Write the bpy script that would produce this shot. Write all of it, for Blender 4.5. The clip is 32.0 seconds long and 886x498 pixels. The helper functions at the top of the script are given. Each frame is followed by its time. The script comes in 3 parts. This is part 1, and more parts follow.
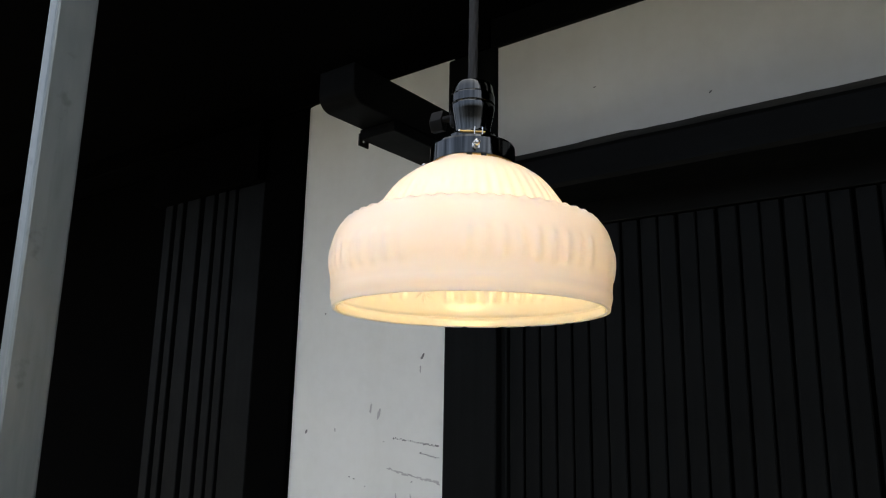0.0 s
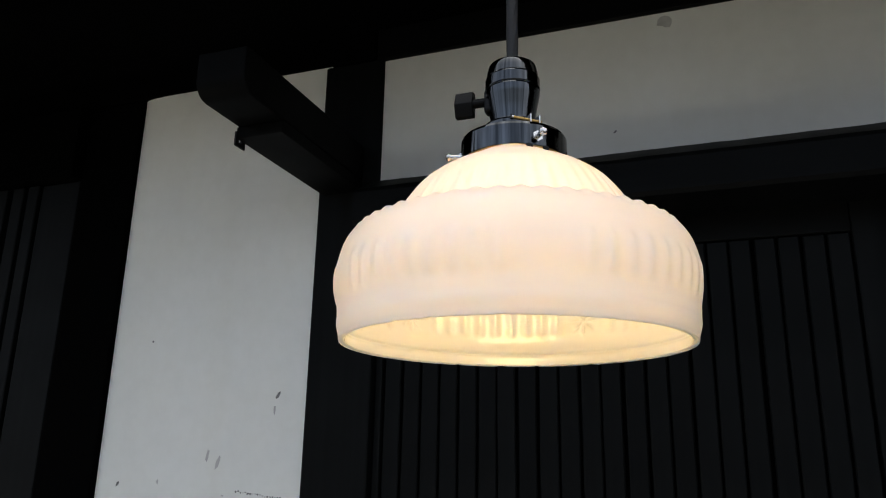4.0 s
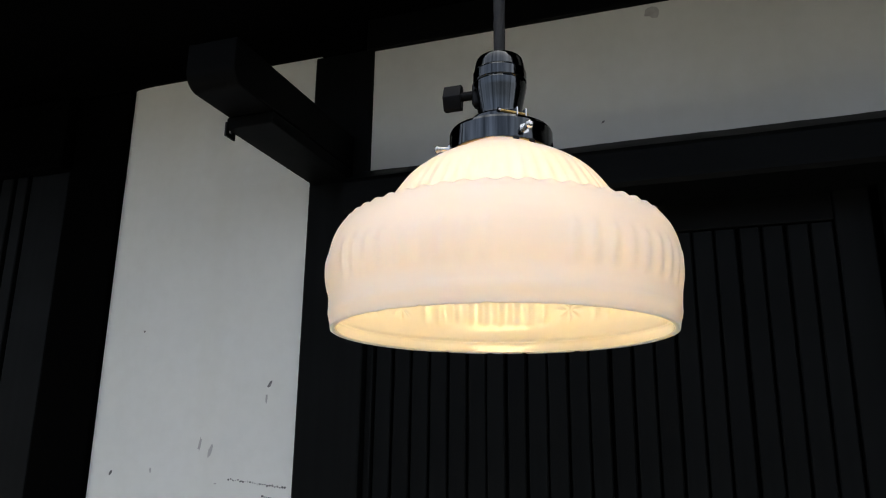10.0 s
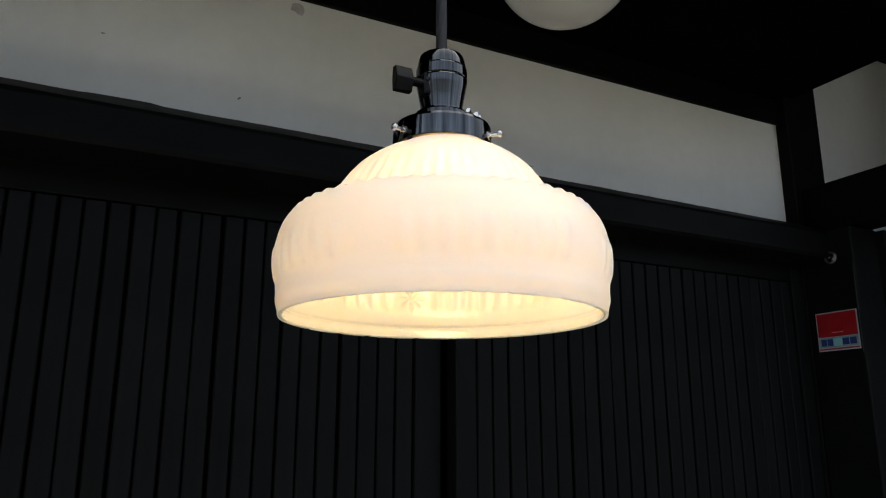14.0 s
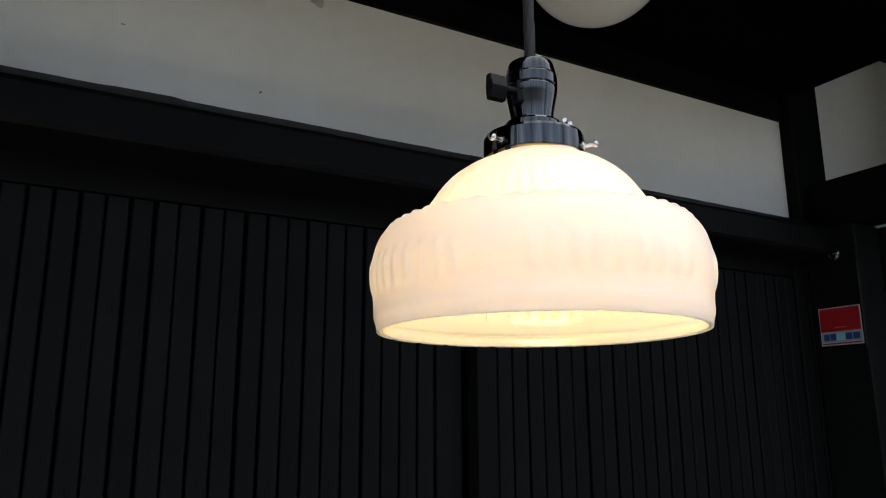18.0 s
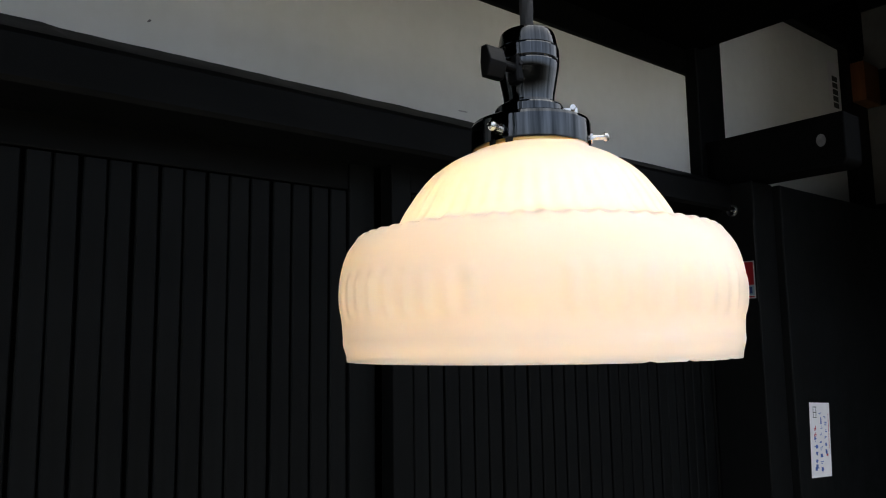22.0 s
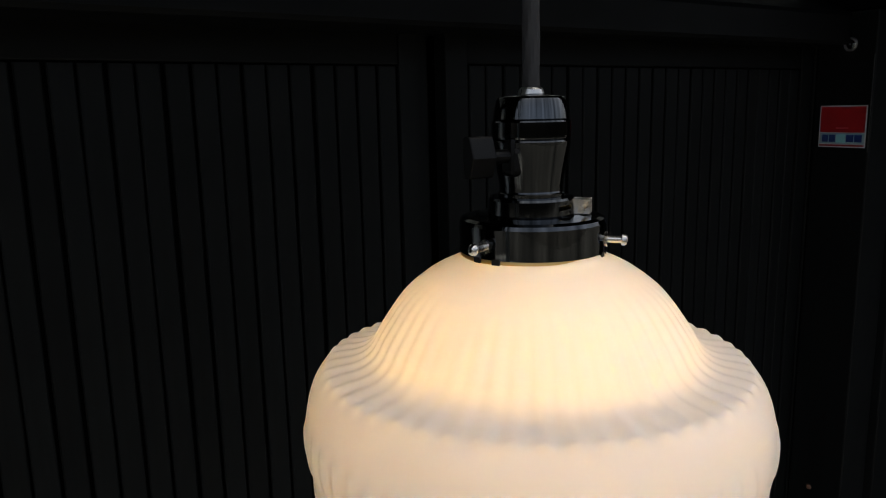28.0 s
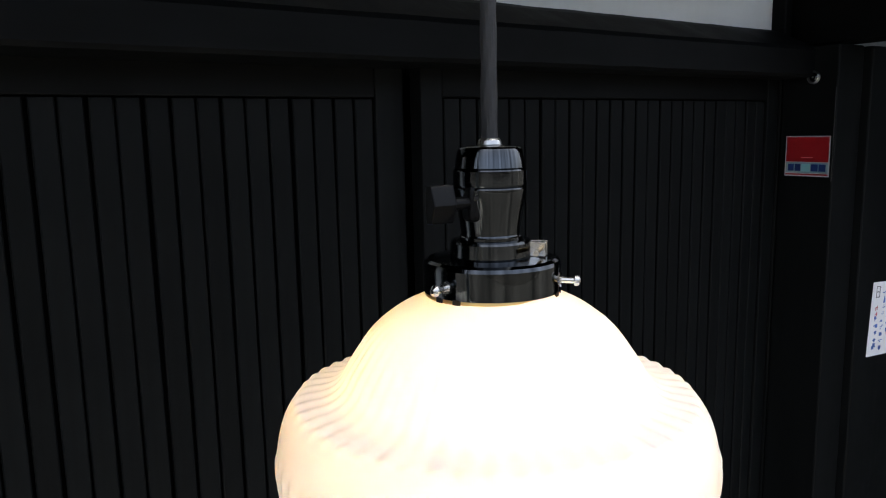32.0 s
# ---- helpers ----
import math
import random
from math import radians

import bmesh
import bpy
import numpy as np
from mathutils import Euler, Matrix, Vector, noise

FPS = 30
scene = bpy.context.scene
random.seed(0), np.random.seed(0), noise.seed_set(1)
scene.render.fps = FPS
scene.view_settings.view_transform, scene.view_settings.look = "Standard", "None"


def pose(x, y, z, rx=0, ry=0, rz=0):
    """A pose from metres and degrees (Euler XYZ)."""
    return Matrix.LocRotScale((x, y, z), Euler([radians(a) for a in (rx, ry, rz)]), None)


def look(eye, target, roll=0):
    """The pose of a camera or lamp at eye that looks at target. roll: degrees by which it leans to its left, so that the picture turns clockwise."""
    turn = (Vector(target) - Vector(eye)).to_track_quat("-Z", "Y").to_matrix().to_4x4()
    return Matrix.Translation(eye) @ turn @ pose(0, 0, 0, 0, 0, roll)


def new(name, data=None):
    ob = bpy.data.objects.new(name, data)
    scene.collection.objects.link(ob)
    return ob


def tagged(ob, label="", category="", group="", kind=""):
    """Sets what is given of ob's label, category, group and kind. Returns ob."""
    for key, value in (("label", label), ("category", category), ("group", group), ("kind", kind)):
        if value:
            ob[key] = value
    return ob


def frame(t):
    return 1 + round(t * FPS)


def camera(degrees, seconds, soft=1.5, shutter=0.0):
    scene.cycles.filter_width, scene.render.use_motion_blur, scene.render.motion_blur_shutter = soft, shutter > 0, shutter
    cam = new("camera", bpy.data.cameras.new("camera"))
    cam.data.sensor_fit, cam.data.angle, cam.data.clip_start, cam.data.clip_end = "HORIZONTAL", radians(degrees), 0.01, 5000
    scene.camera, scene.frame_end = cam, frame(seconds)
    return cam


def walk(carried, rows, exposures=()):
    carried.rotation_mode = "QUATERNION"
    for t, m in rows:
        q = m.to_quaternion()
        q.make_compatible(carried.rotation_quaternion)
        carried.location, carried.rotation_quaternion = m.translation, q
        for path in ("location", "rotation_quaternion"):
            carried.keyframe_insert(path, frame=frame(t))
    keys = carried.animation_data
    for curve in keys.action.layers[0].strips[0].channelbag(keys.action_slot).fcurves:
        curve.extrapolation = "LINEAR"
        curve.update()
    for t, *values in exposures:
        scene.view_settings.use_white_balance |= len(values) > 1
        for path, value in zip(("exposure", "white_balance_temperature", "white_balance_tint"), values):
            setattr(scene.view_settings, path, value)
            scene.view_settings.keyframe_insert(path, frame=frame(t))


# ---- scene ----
# The lamp hangs at x = 0; the plaster of the house front lies in y = 0; metres, z up from the ground.
cam = camera(61.50, 32.0, soft=1.1)
PATH = [
    (0, (0.3408, -1.1802, 1.6968), (-0.2541, -0.4050, 1.9092), 1.05),
    (0.2, (0.3319, -1.1922, 1.6896), (-0.2285, -0.3921, 1.9035), 0.87),
    (0.5, (0.3000, -1.2007, 1.6871), (-0.2189, -0.3729, 1.9003), 1.18),
    (1, (0.2225, -1.1950, 1.6946), (-0.2182, -0.3247, 1.9148), 0.84),
    (1.5, (0.1769, -1.1765, 1.6998), (-0.1802, -0.2718, 1.9322), 0.73),
    (2, (0.1490, -1.1677, 1.7085), (-0.1769, -0.2557, 1.9575), 0.80),
    (2.5, (0.1317, -1.1596, 1.7106), (-0.1956, -0.2510, 1.9704), 1.02),
    (3, (0.1233, -1.1535, 1.7085), (-0.2068, -0.2480, 1.9751), 1.27),
    (3.5, (0.1192, -1.1489, 1.7077), (-0.2140, -0.2446, 1.9745), 1.18),
    (5.5, (0.1165, -1.1487, 1.7047), (-0.2189, -0.2442, 1.9679), 0.58),
    (6, (0.1203, -1.1491, 1.7026), (-0.2164, -0.2439, 1.9619), 0.34),
    (6.5, (0.1223, -1.1480, 1.7068), (-0.2131, -0.2419, 1.9649), 0.36),
    (7, (0.1226, -1.1503, 1.7070), (-0.2098, -0.2432, 1.9652), 0.26),
    (7.5, (0.1220, -1.1501, 1.7022), (-0.2070, -0.2412, 1.9585), 0.24),
    (8, (0.1221, -1.1479, 1.7011), (-0.2061, -0.2385, 1.9567), 0.37),
    (8.5, (0.1228, -1.1491, 1.7023), (-0.2053, -0.2392, 1.9560), 0.44),
    (9, (0.1239, -1.1515, 1.7021), (-0.2021, -0.2409, 1.9564), 0.53),
    (9.5, (0.1229, -1.1532, 1.7041), (-0.2020, -0.2417, 1.9565), 0.55),
    (10, (0.1225, -1.1590, 1.7053), (-0.2013, -0.2474, 1.9582), 0.67),
    (10.5, (0.1155, -1.1573, 1.7050), (-0.2066, -0.2456, 1.9601), 0.88),
    (11, (0.1006, -1.1471, 1.7081), (-0.1913, -0.2251, 1.9624), 1.03),
    (11.5, (0.0676, -1.1040, 1.7125), (-0.1809, -0.1730, 1.9797), 2.25),
    (11.7, (0.0411, -1.0808, 1.7138), (-0.1607, -0.1419, 1.9926), 2.88),
    (12, (0.0042, -1.0575, 1.7162), (-0.0833, -0.1061, 2.0114), 2.36),
    (12.3, (-0.0286, -1.0590, 1.7144), (-0.0460, -0.1048, 2.0130), 3.31),
    (12.5, (-0.0519, -1.0700, 1.7128), (0.0108, -0.1176, 2.0111), 3.34),
    (12.7, (-0.0862, -1.0830, 1.7094), (0.0691, -0.1397, 2.0026), 3.09),
    (13, (-0.1366, -1.0958, 1.7119), (0.0992, -0.1614, 1.9788), 2.56),
    (13.3, (-0.1747, -1.1091, 1.7167), (0.1380, -0.1917, 1.9629), 2.24),
    (13.6, (-0.2139, -1.1245, 1.7080), (0.1731, -0.2341, 1.9475), 1.34),
    (14, (-0.2284, -1.1427, 1.7026), (0.2169, -0.2786, 1.9372), 0.02),
    (14.3, (-0.2316, -1.1543, 1.7049), (0.1759, -0.2724, 1.9417), -0.31),
    (14.5, (-0.2298, -1.1457, 1.7059), (0.1479, -0.2498, 1.9400), 0.06),
    (16.5, (-0.2946, -1.0915, 1.7189), (0.1741, -0.2377, 1.9453), -0.05),
    (17, (-0.3010, -1.0963, 1.7177), (0.1786, -0.2475, 1.9401), -0.27),
    (17.5, (-0.3042, -1.1018, 1.7179), (0.1723, -0.2508, 1.9386), -0.54),
    (18, (-0.3013, -1.1001, 1.7202), (0.1790, -0.2506, 1.9383), -0.26),
    (18.5, (-0.3025, -1.0935, 1.7186), (0.1819, -0.2484, 1.9445), -0.20),
    (19, (-0.2969, -1.0724, 1.7203), (0.2009, -0.2373, 1.9540), -0.19),
    (19.5, (-0.2976, -1.0540, 1.7232), (0.2148, -0.2286, 1.9602), -0.16),
    (20, (-0.2974, -1.0287, 1.7401), (0.2326, -0.2147, 1.9777), 0.26),
    (20.5, (-0.2935, -1.0125, 1.7467), (0.2588, -0.2108, 1.9752), 0.16),
    (21, (-0.3003, -1.0052, 1.7488), (0.2698, -0.2146, 1.9723), 0.25),
    (21.5, (-0.3224, -1.0056, 1.7655), (0.2768, -0.2276, 1.9541), -0.08),
    (22, (-0.3140, -1.0003, 1.7845), (0.3115, -0.2296, 1.9067), -0.87),
    (22.5, (-0.2911, -0.9982, 1.8287), (0.3159, -0.2054, 1.8851), -0.42),
    (23, (-0.2890, -0.9994, 1.8728), (0.2950, -0.1879, 1.8529), 0.36),
    (23.5, (-0.2749, -0.9846, 1.9039), (0.3130, -0.1810, 1.8108), -0.07),
    (24, (-0.2558, -0.9725, 1.9307), (0.3455, -0.1874, 1.7820), -0.14),
    (24.5, (-0.2457, -0.9733, 1.9474), (0.3466, -0.1906, 1.7560), -0.22),
    (25, (-0.2493, -0.9898, 1.9595), (0.3098, -0.1850, 1.7603), -0.86),
    (25.5, (-0.2403, -0.9905, 1.9630), (0.2732, -0.1568, 1.7598), -0.85),
    (27.5, (-0.2196, -0.9788, 1.9628), (0.2914, -0.1401, 1.7743), -0.83),
    (28, (-0.2231, -0.9797, 1.9630), (0.2897, -0.1413, 1.7784), -1.28),
    (28.5, (-0.2221, -0.9791, 1.9633), (0.2927, -0.1424, 1.7766), -1.00),
    (29, (-0.2214, -0.9839, 1.9627), (0.2992, -0.1494, 1.7818), -1.29),
    (29.5, (-0.2231, -0.9846, 1.9641), (0.3006, -0.1518, 1.7849), -1.07),
    (30, (-0.2243, -0.9867, 1.9653), (0.3005, -0.1532, 1.7924), -1.27),
    (30.5, (-0.2251, -0.9895, 1.9689), (0.3021, -0.1571, 1.7980), -0.97),
    (31, (-0.2248, -0.9961, 1.9743), (0.3061, -0.1642, 1.8129), -1.28),
    (31.5, (-0.2237, -0.9990, 1.9761), (0.3116, -0.1694, 1.8175), -0.99),
    (32, (-0.2264, -1.0015, 1.9757), (0.3110, -0.1726, 1.8204), -1.14),
]
EXPOSURES = [
    (0, 2.92, 6850, -2), (1, 3.00, 6600, -2), (3, 2.83, 6650, -2), (5.5, 2.83, 6650, -2), (10.8, 2.81, 6650, -2), (11.6, 2.72, 7150, -2), (12.9, 2.38, 7350, -3), (14, 3.02, 6750, -3), (17, 3.15, 6700, -2), (22, 3.10, 6750, -2), (23.2, 2.95, 7150, -1), (24, 2.42, 7400, 1), (24.5, 2.30, 7350, 0), (28, 2.47, 7000, -2), (30, 2.50, 6800, 0), (31, 2.74, 6600, 0), (32, 3.50, 6520, -1),
]
walk(cam, [(t, look(eye, target, roll)) for t, eye, target, roll in PATH], EXPOSURES)

# ---- world and light ----
SKY, SUN, BULB = 0.15, 0.5, 2.38
world = bpy.data.worlds.new("overcast_sky")
scene.world = world
world.use_nodes = True
wn = world.node_tree
sky = wn.nodes.new("ShaderNodeTexSky")
sky.sky_type, sky.sun_disc = "NISHITA", False
sky.sun_elevation, sky.sun_rotation = radians(61), radians(15)
sky.air_density, sky.dust_density, sky.ozone_density = 0.25, 10.0, 0.1
back = wn.nodes["Background"]
back.inputs["Strength"].default_value = SKY
wn.links.new(sky.outputs[0], back.inputs["Color"])
sun_data = bpy.data.lights.new("sun", "SUN")
sun_data.energy, sun_data.angle, sun_data.color = SUN, radians(20), (1.0, 0.97, 0.92)
sun = new("sun", sun_data)
sun.matrix_world = look((-1.1, 4.1, 7.7), (0, 0, 0))


# ---- materials ----
def material(name, base, rough=0.5, metal=0.0, spec=0.5):
    m = bpy.data.materials.new(name)
    m.use_nodes = True
    b = m.node_tree.nodes["Principled BSDF"]
    b.inputs["Base Color"].default_value = (*base, 1)
    b.inputs["Roughness"].default_value = rough
    b.inputs["Metallic"].default_value = metal
    b.inputs["Specular IOR Level"].default_value = spec
    return m, m.node_tree.nodes, m.node_tree.links, b


def coords(n, l, stretch=(1, 1, 1), object_space=True):
    tc = n.new("ShaderNodeTexCoord")
    mp = n.new("ShaderNodeMapping")
    mp.inputs["Scale"].default_value = stretch
    l.new(tc.outputs["Object" if object_space else "Generated"], mp.inputs["Vector"])
    return mp.outputs[0]


def noise_of(n, l, vec, scale, detail=4.0, rough=0.55):
    t = n.new("ShaderNodeTexNoise")
    t.inputs["Scale"].default_value = scale
    t.inputs["Detail"].default_value = detail
    t.inputs["Roughness"].default_value = rough
    l.new(vec, t.inputs["Vector"])
    return t.outputs["Fac"]


def ramp_of(n, l, fac, a, b, lo=0.3, hi=0.7):
    r = n.new("ShaderNodeValToRGB")
    r.color_ramp.elements[0].position, r.color_ramp.elements[1].position = lo, hi
    r.color_ramp.elements[0].color, r.color_ramp.elements[1].color = (*a, 1), (*b, 1)
    l.new(fac, r.inputs["Fac"])
    return r.outputs["Color"]


def range_of(n, l, fac, lo, hi):
    r = n.new("ShaderNodeMapRange")
    r.inputs["To Min"].default_value, r.inputs["To Max"].default_value = lo, hi
    l.new(fac, r.inputs["Value"])
    return r.outputs[0]


def mult(n, l, a, b, fac=1.0):
    x = n.new("ShaderNodeMix")
    x.data_type, x.blend_type = "RGBA", "MULTIPLY"
    x.inputs["Factor"].default_value = fac
    l.new(a, x.inputs["A"]), l.new(b, x.inputs["B"])
    return x.outputs["Result"]


def relief(n, l, bsdf, height, strength=0.3, distance=0.002):
    b = n.new("ShaderNodeBump")
    b.inputs["Strength"].default_value, b.inputs["Distance"].default_value = strength, distance
    l.new(height, b.inputs["Height"])
    l.new(b.outputs[0], bsdf.inputs["Normal"])


def plaster_material():
    m, n, l, b = material("white_plaster", (0.7, 0.69, 0.66), 0.85, spec=0.25)
    v = coords(n, l)
    big = ramp_of(n, l, noise_of(n, l, v, 2.2, 5), (0.745, 0.755, 0.72), (0.80, 0.812, 0.785), 0.3, 0.7)
    fine = ramp_of(n, l, noise_of(n, l, v, 38, 6), (0.965, 0.965, 0.96), (1, 1, 1), 0.25, 0.6)
    streak = ramp_of(n, l, noise_of(n, l, coords(n, l, (9, 9, 0.7)), 1.0, 4), (0.97, 0.967, 0.955), (1, 1, 1), 0.3, 0.55)
    l.new(mult(n, l, mult(n, l, big, fine), streak), b.inputs["Base Color"])
    relief(n, l, b, noise_of(n, l, v, 140, 5), 0.06, 0.002)
    return m


def wood_material(name, dark, light, rough=0.5, grain=(60, 60, 1.6), spec=0.4, bump=0.25):
    m, n, l, b = material(name, dark, rough, spec=spec)
    g = noise_of(n, l, coords(n, l, grain), 1.0, 6, 0.6)
    info = n.new("ShaderNodeObjectInfo")
    base = ramp_of(n, l, g, dark, light, 0.3, 0.75)
    shade = n.new("ShaderNodeCombineColor")
    tone = range_of(n, l, info.outputs["Random"], 0.8, 1.15)
    for i in range(3):
        l.new(tone, shade.inputs[i])
    worn = ramp_of(n, l, noise_of(n, l, coords(n, l), 6.0, 5), (0.8, 0.8, 0.8), (1.15, 1.15, 1.15), 0.3, 0.7)
    l.new(mult(n, l, mult(n, l, base, shade.outputs[0]), worn), b.inputs["Base Color"])
    l.new(range_of(n, l, noise_of(n, l, coords(n, l), 14, 4), rough - 0.1, rough + 0.15), b.inputs["Roughness"])
    relief(n, l, b, g, bump, 0.0015)
    return m


def opal_material(name, rough, spec):
    m, n, l, b = material(name, (0.88, 0.845, 0.785), rough, spec=spec)
    b.inputs["Subsurface Weight"].default_value = 1.0
    b.inputs["Subsurface Radius"].default_value = (1.0, 0.84, 0.62)
    b.inputs["Subsurface Scale"].default_value = 0.014
    l.new(range_of(n, l, noise_of(n, l, coords(n, l), 60, 3), rough * 0.9, rough * 1.25), b.inputs["Roughness"])
    return m


def black_plate_material():
    """Black-nickel plate: a dark mirror brushed upright, round the lamp's axis, with reflection streaks in its colour.
    """
    m, n, l, b = material("black_nickel", (0.2, 0.2, 0.21), 0.06, 1.0)
    xyz = n.new("ShaderNodeSeparateXYZ")
    l.new(coords(n, l), xyz.inputs[0])
    depth = n.new("ShaderNodeMath")
    depth.operation, depth.inputs[1].default_value = "ADD", 0.698
    l.new(xyz.outputs["Y"], depth.inputs[0])
    turn = n.new("ShaderNodeMath")
    turn.operation = "ARCTAN2"
    l.new(depth.outputs[0], turn.inputs[0]), l.new(xyz.outputs["X"], turn.inputs[1])
    round_it = n.new("ShaderNodeCombineXYZ")
    l.new(turn.outputs[0], round_it.inputs[0])
    lift = n.new("ShaderNodeMath")
    lift.operation, lift.inputs[1].default_value = "MULTIPLY", 0.8
    l.new(xyz.outputs["Z"], lift.inputs[0]), l.new(lift.outputs[0], round_it.inputs[1])
    streak = noise_of(n, l, round_it.outputs[0], 9.0, 5, 0.6)
    # light and dark streaks in the colour stand in for mirrored surroundings
    l.new(ramp_of(n, l, streak, (0.028, 0.031, 0.034), (0.105, 0.112, 0.12), 0.38, 0.68), b.inputs["Base Color"])
    l.new(range_of(n, l, noise_of(n, l, coords(n, l, (1, 1, 0.05)), 220, 3), 0.035, 0.08), b.inputs["Roughness"])
    relief(n, l, b, streak, 0.12, 0.0008)
    return m


def metal_material(name, base, rough):
    m, n, l, b = material(name, base, rough, 1.0)
    l.new(range_of(n, l, noise_of(n, l, coords(n, l), 400, 3), rough * 0.7, rough * 1.5), b.inputs["Roughness"])
    return m


def post_paint_material():
    m, n, l, b = material("galvanised_grey", (0.3, 0.32, 0.32), 0.38, 0.5, 0.5)
    c = ramp_of(n, l, noise_of(n, l, coords(n, l, (14, 14, 4)), 1.0, 4), (0.185, 0.213, 0.224), (0.285, 0.314, 0.322), 0.35, 0.7)
    run = ramp_of(n, l, noise_of(n, l, coords(n, l, (60, 60, 5)), 1.0, 5), (0.86, 0.87, 0.87), (1, 1, 1), 0.35, 0.5)
    spots = ramp_of(n, l, noise_of(n, l, coords(n, l), 26, 4), (0.75, 0.76, 0.76), (1, 1, 1), 0.30, 0.38)
    l.new(mult(n, l, mult(n, l, c, run), spots), b.inputs["Base Color"])
    l.new(range_of(n, l, noise_of(n, l, coords(n, l, (20, 20, 6)), 1.0, 3), 0.28, 0.5), b.inputs["Roughness"])
    relief(n, l, b, noise_of(n, l, coords(n, l, (12, 12, 5)), 2.0, 3), 0.35, 0.003)
    return m


def ground_material():
    m, n, l, b = material("asphalt", (0.05, 0.05, 0.05), 0.9, spec=0.05)
    v = coords(n, l)
    big = ramp_of(n, l, noise_of(n, l, v, 1.4, 5), (0.02, 0.02, 0.0195), (0.03, 0.0295, 0.029))
    fine = ramp_of(n, l, noise_of(n, l, v, 90, 4), (0.85, 0.85, 0.85), (1.05, 1.05, 1.05))
    l.new(mult(n, l, big, fine), b.inputs["Base Color"])
    relief(n, l, b, noise_of(n, l, v, 120, 3), 0.4, 0.002)
    return m


def plain(name, base, rough=0.6, var=0.12, scale=30, spec=0.5):
    m, n, l, b = material(name, base, rough, spec=spec)
    lo, hi = tuple(c * (1 - var) for c in base), tuple(min(1, c * (1 + var)) for c in base)
    l.new(ramp_of(n, l, noise_of(n, l, coords(n, l), scale, 4), lo, hi), b.inputs["Base Color"])
    return m


PLASTER = plaster_material()
WOOD = wood_material("black_stained_wood", (0.0027, 0.0031, 0.0032), (0.0052, 0.0060, 0.0062), 0.55, spec=0.08)
BEAM = wood_material("black_stained_beam", (0.0022, 0.0025, 0.0026), (0.004, 0.0045, 0.0047), 0.55, (1.6, 60, 60), spec=0.08)
ARM = wood_material("black_arm_wood", (0.0012, 0.0013, 0.0013), (0.0024, 0.0026, 0.0026), 0.6, (60, 1.6, 60), spec=0.06)
# Darker copy of the stained wood: shade under the eaves is in its colour.
SOFFIT = wood_material("eave_shade_board", (0.0004, 0.0004, 0.0004), (0.001, 0.001, 0.001), 0.8, (1.6, 40, 40), spec=0.02)
LATTICE = wood_material("weathered_lattice_wood", (0.0022, 0.0027, 0.0029), (0.0045, 0.0055, 0.0058), 0.55, spec=0.1)
OPAL = opal_material("satin_opal_glass", 0.34, 0.4)
OPAL_IN = opal_material("glossy_opal_glass", 0.03, 0.6)
BLACK_PLATE = black_plate_material()
CHROME = metal_material("bright_steel", (0.6, 0.59, 0.57), 0.2)
STEEL = metal_material("worn_steel", (0.45, 0.45, 0.44), 0.28)
BRASS = metal_material("brass_spring", (0.62, 0.42, 0.16), 0.3)
IRON = metal_material("black_iron", (0.03, 0.03, 0.03), 0.5)
GALV = post_paint_material()
CONCRETE = ground_material()
FAR_WALL = plain("far_blocker_dark", (0.016, 0.015, 0.014), 0.85, 0.25, 1.2)
MATTE = plain("matte_black_plastic", (0.0016, 0.0016, 0.0017), 0.4, 0.2, 200, 0.14)
CABLE = plain("black_cable_braid", (0.008, 0.008, 0.009), 0.7, 0.3, 500)
# unlit depth behind lattice and house front, put in as a black colour
DARK = plain("void_shade_black", (0.0012, 0.0012, 0.0012), 1.0, 0.2, 6, 0.02)
SCUFF = plain("grey_scuff", (0.16, 0.16, 0.16), 0.9, 0.4, 60)
SMUDGE = plain("faint_smudge", (0.47, 0.47, 0.46), 0.9, 0.15, 40)
GLOBE = plain("white_globe_glass", (0.55, 0.54, 0.5), 0.22, 0.04, 8)
RED = plain("sticker_red", (0.24, 0.007, 0.011), 0.35, 0.06, 12)
PALE = plain("sticker_pale_blue", (0.18, 0.265, 0.29), 0.35, 0.05, 20)
PALE_2 = plain("sticker_cyan", (0.2, 0.44, 0.47), 0.35, 0.05, 20)
PINK = plain("sticker_pink", (0.6, 0.2, 0.22), 0.4, 0.05, 20)
PALE_EDGE = plain("sticker_edge", (0.33, 0.34, 0.35), 0.5, 0.06, 20)
NAVY = plain("sticker_navy", (0.01, 0.03, 0.13), 0.4, 0.05, 20)
PAPER = plain("note_paper", (0.78, 0.77, 0.78), 0.8, 0.04, 25)
BLUE_INK = plain("blue_ink", (0.06, 0.13, 0.42), 0.7, 0.2, 60)
RED_INK = plain("red_ink", (0.5, 0.05, 0.08), 0.7, 0.2, 60)
BLACK_INK = plain("black_ink", (0.03, 0.03, 0.03), 0.7, 0.2, 60)
WHITE_CAP = plain("white_ceramic", (0.8, 0.79, 0.76), 0.35, 0.04, 20)
PEG = plain("grey_peg", (0.11, 0.11, 0.11), 0.8, 0.3, 60)
RUST = plain("rusty_iron", (0.09, 0.04, 0.025), 0.6, 0.35, 200)
BROWN = wood_material("brown_varnished_wood", (0.09, 0.03, 0.008), (0.17, 0.06, 0.016), 0.4)
glow, gn, gl, gb = material("lit_bulb", (1, 0.9, 0.75), 0.4)
gb.inputs["Emission Color"].default_value = (1.0, 0.645, 0.32, 1)
gb.inputs["Emission Strength"].default_value = BULB


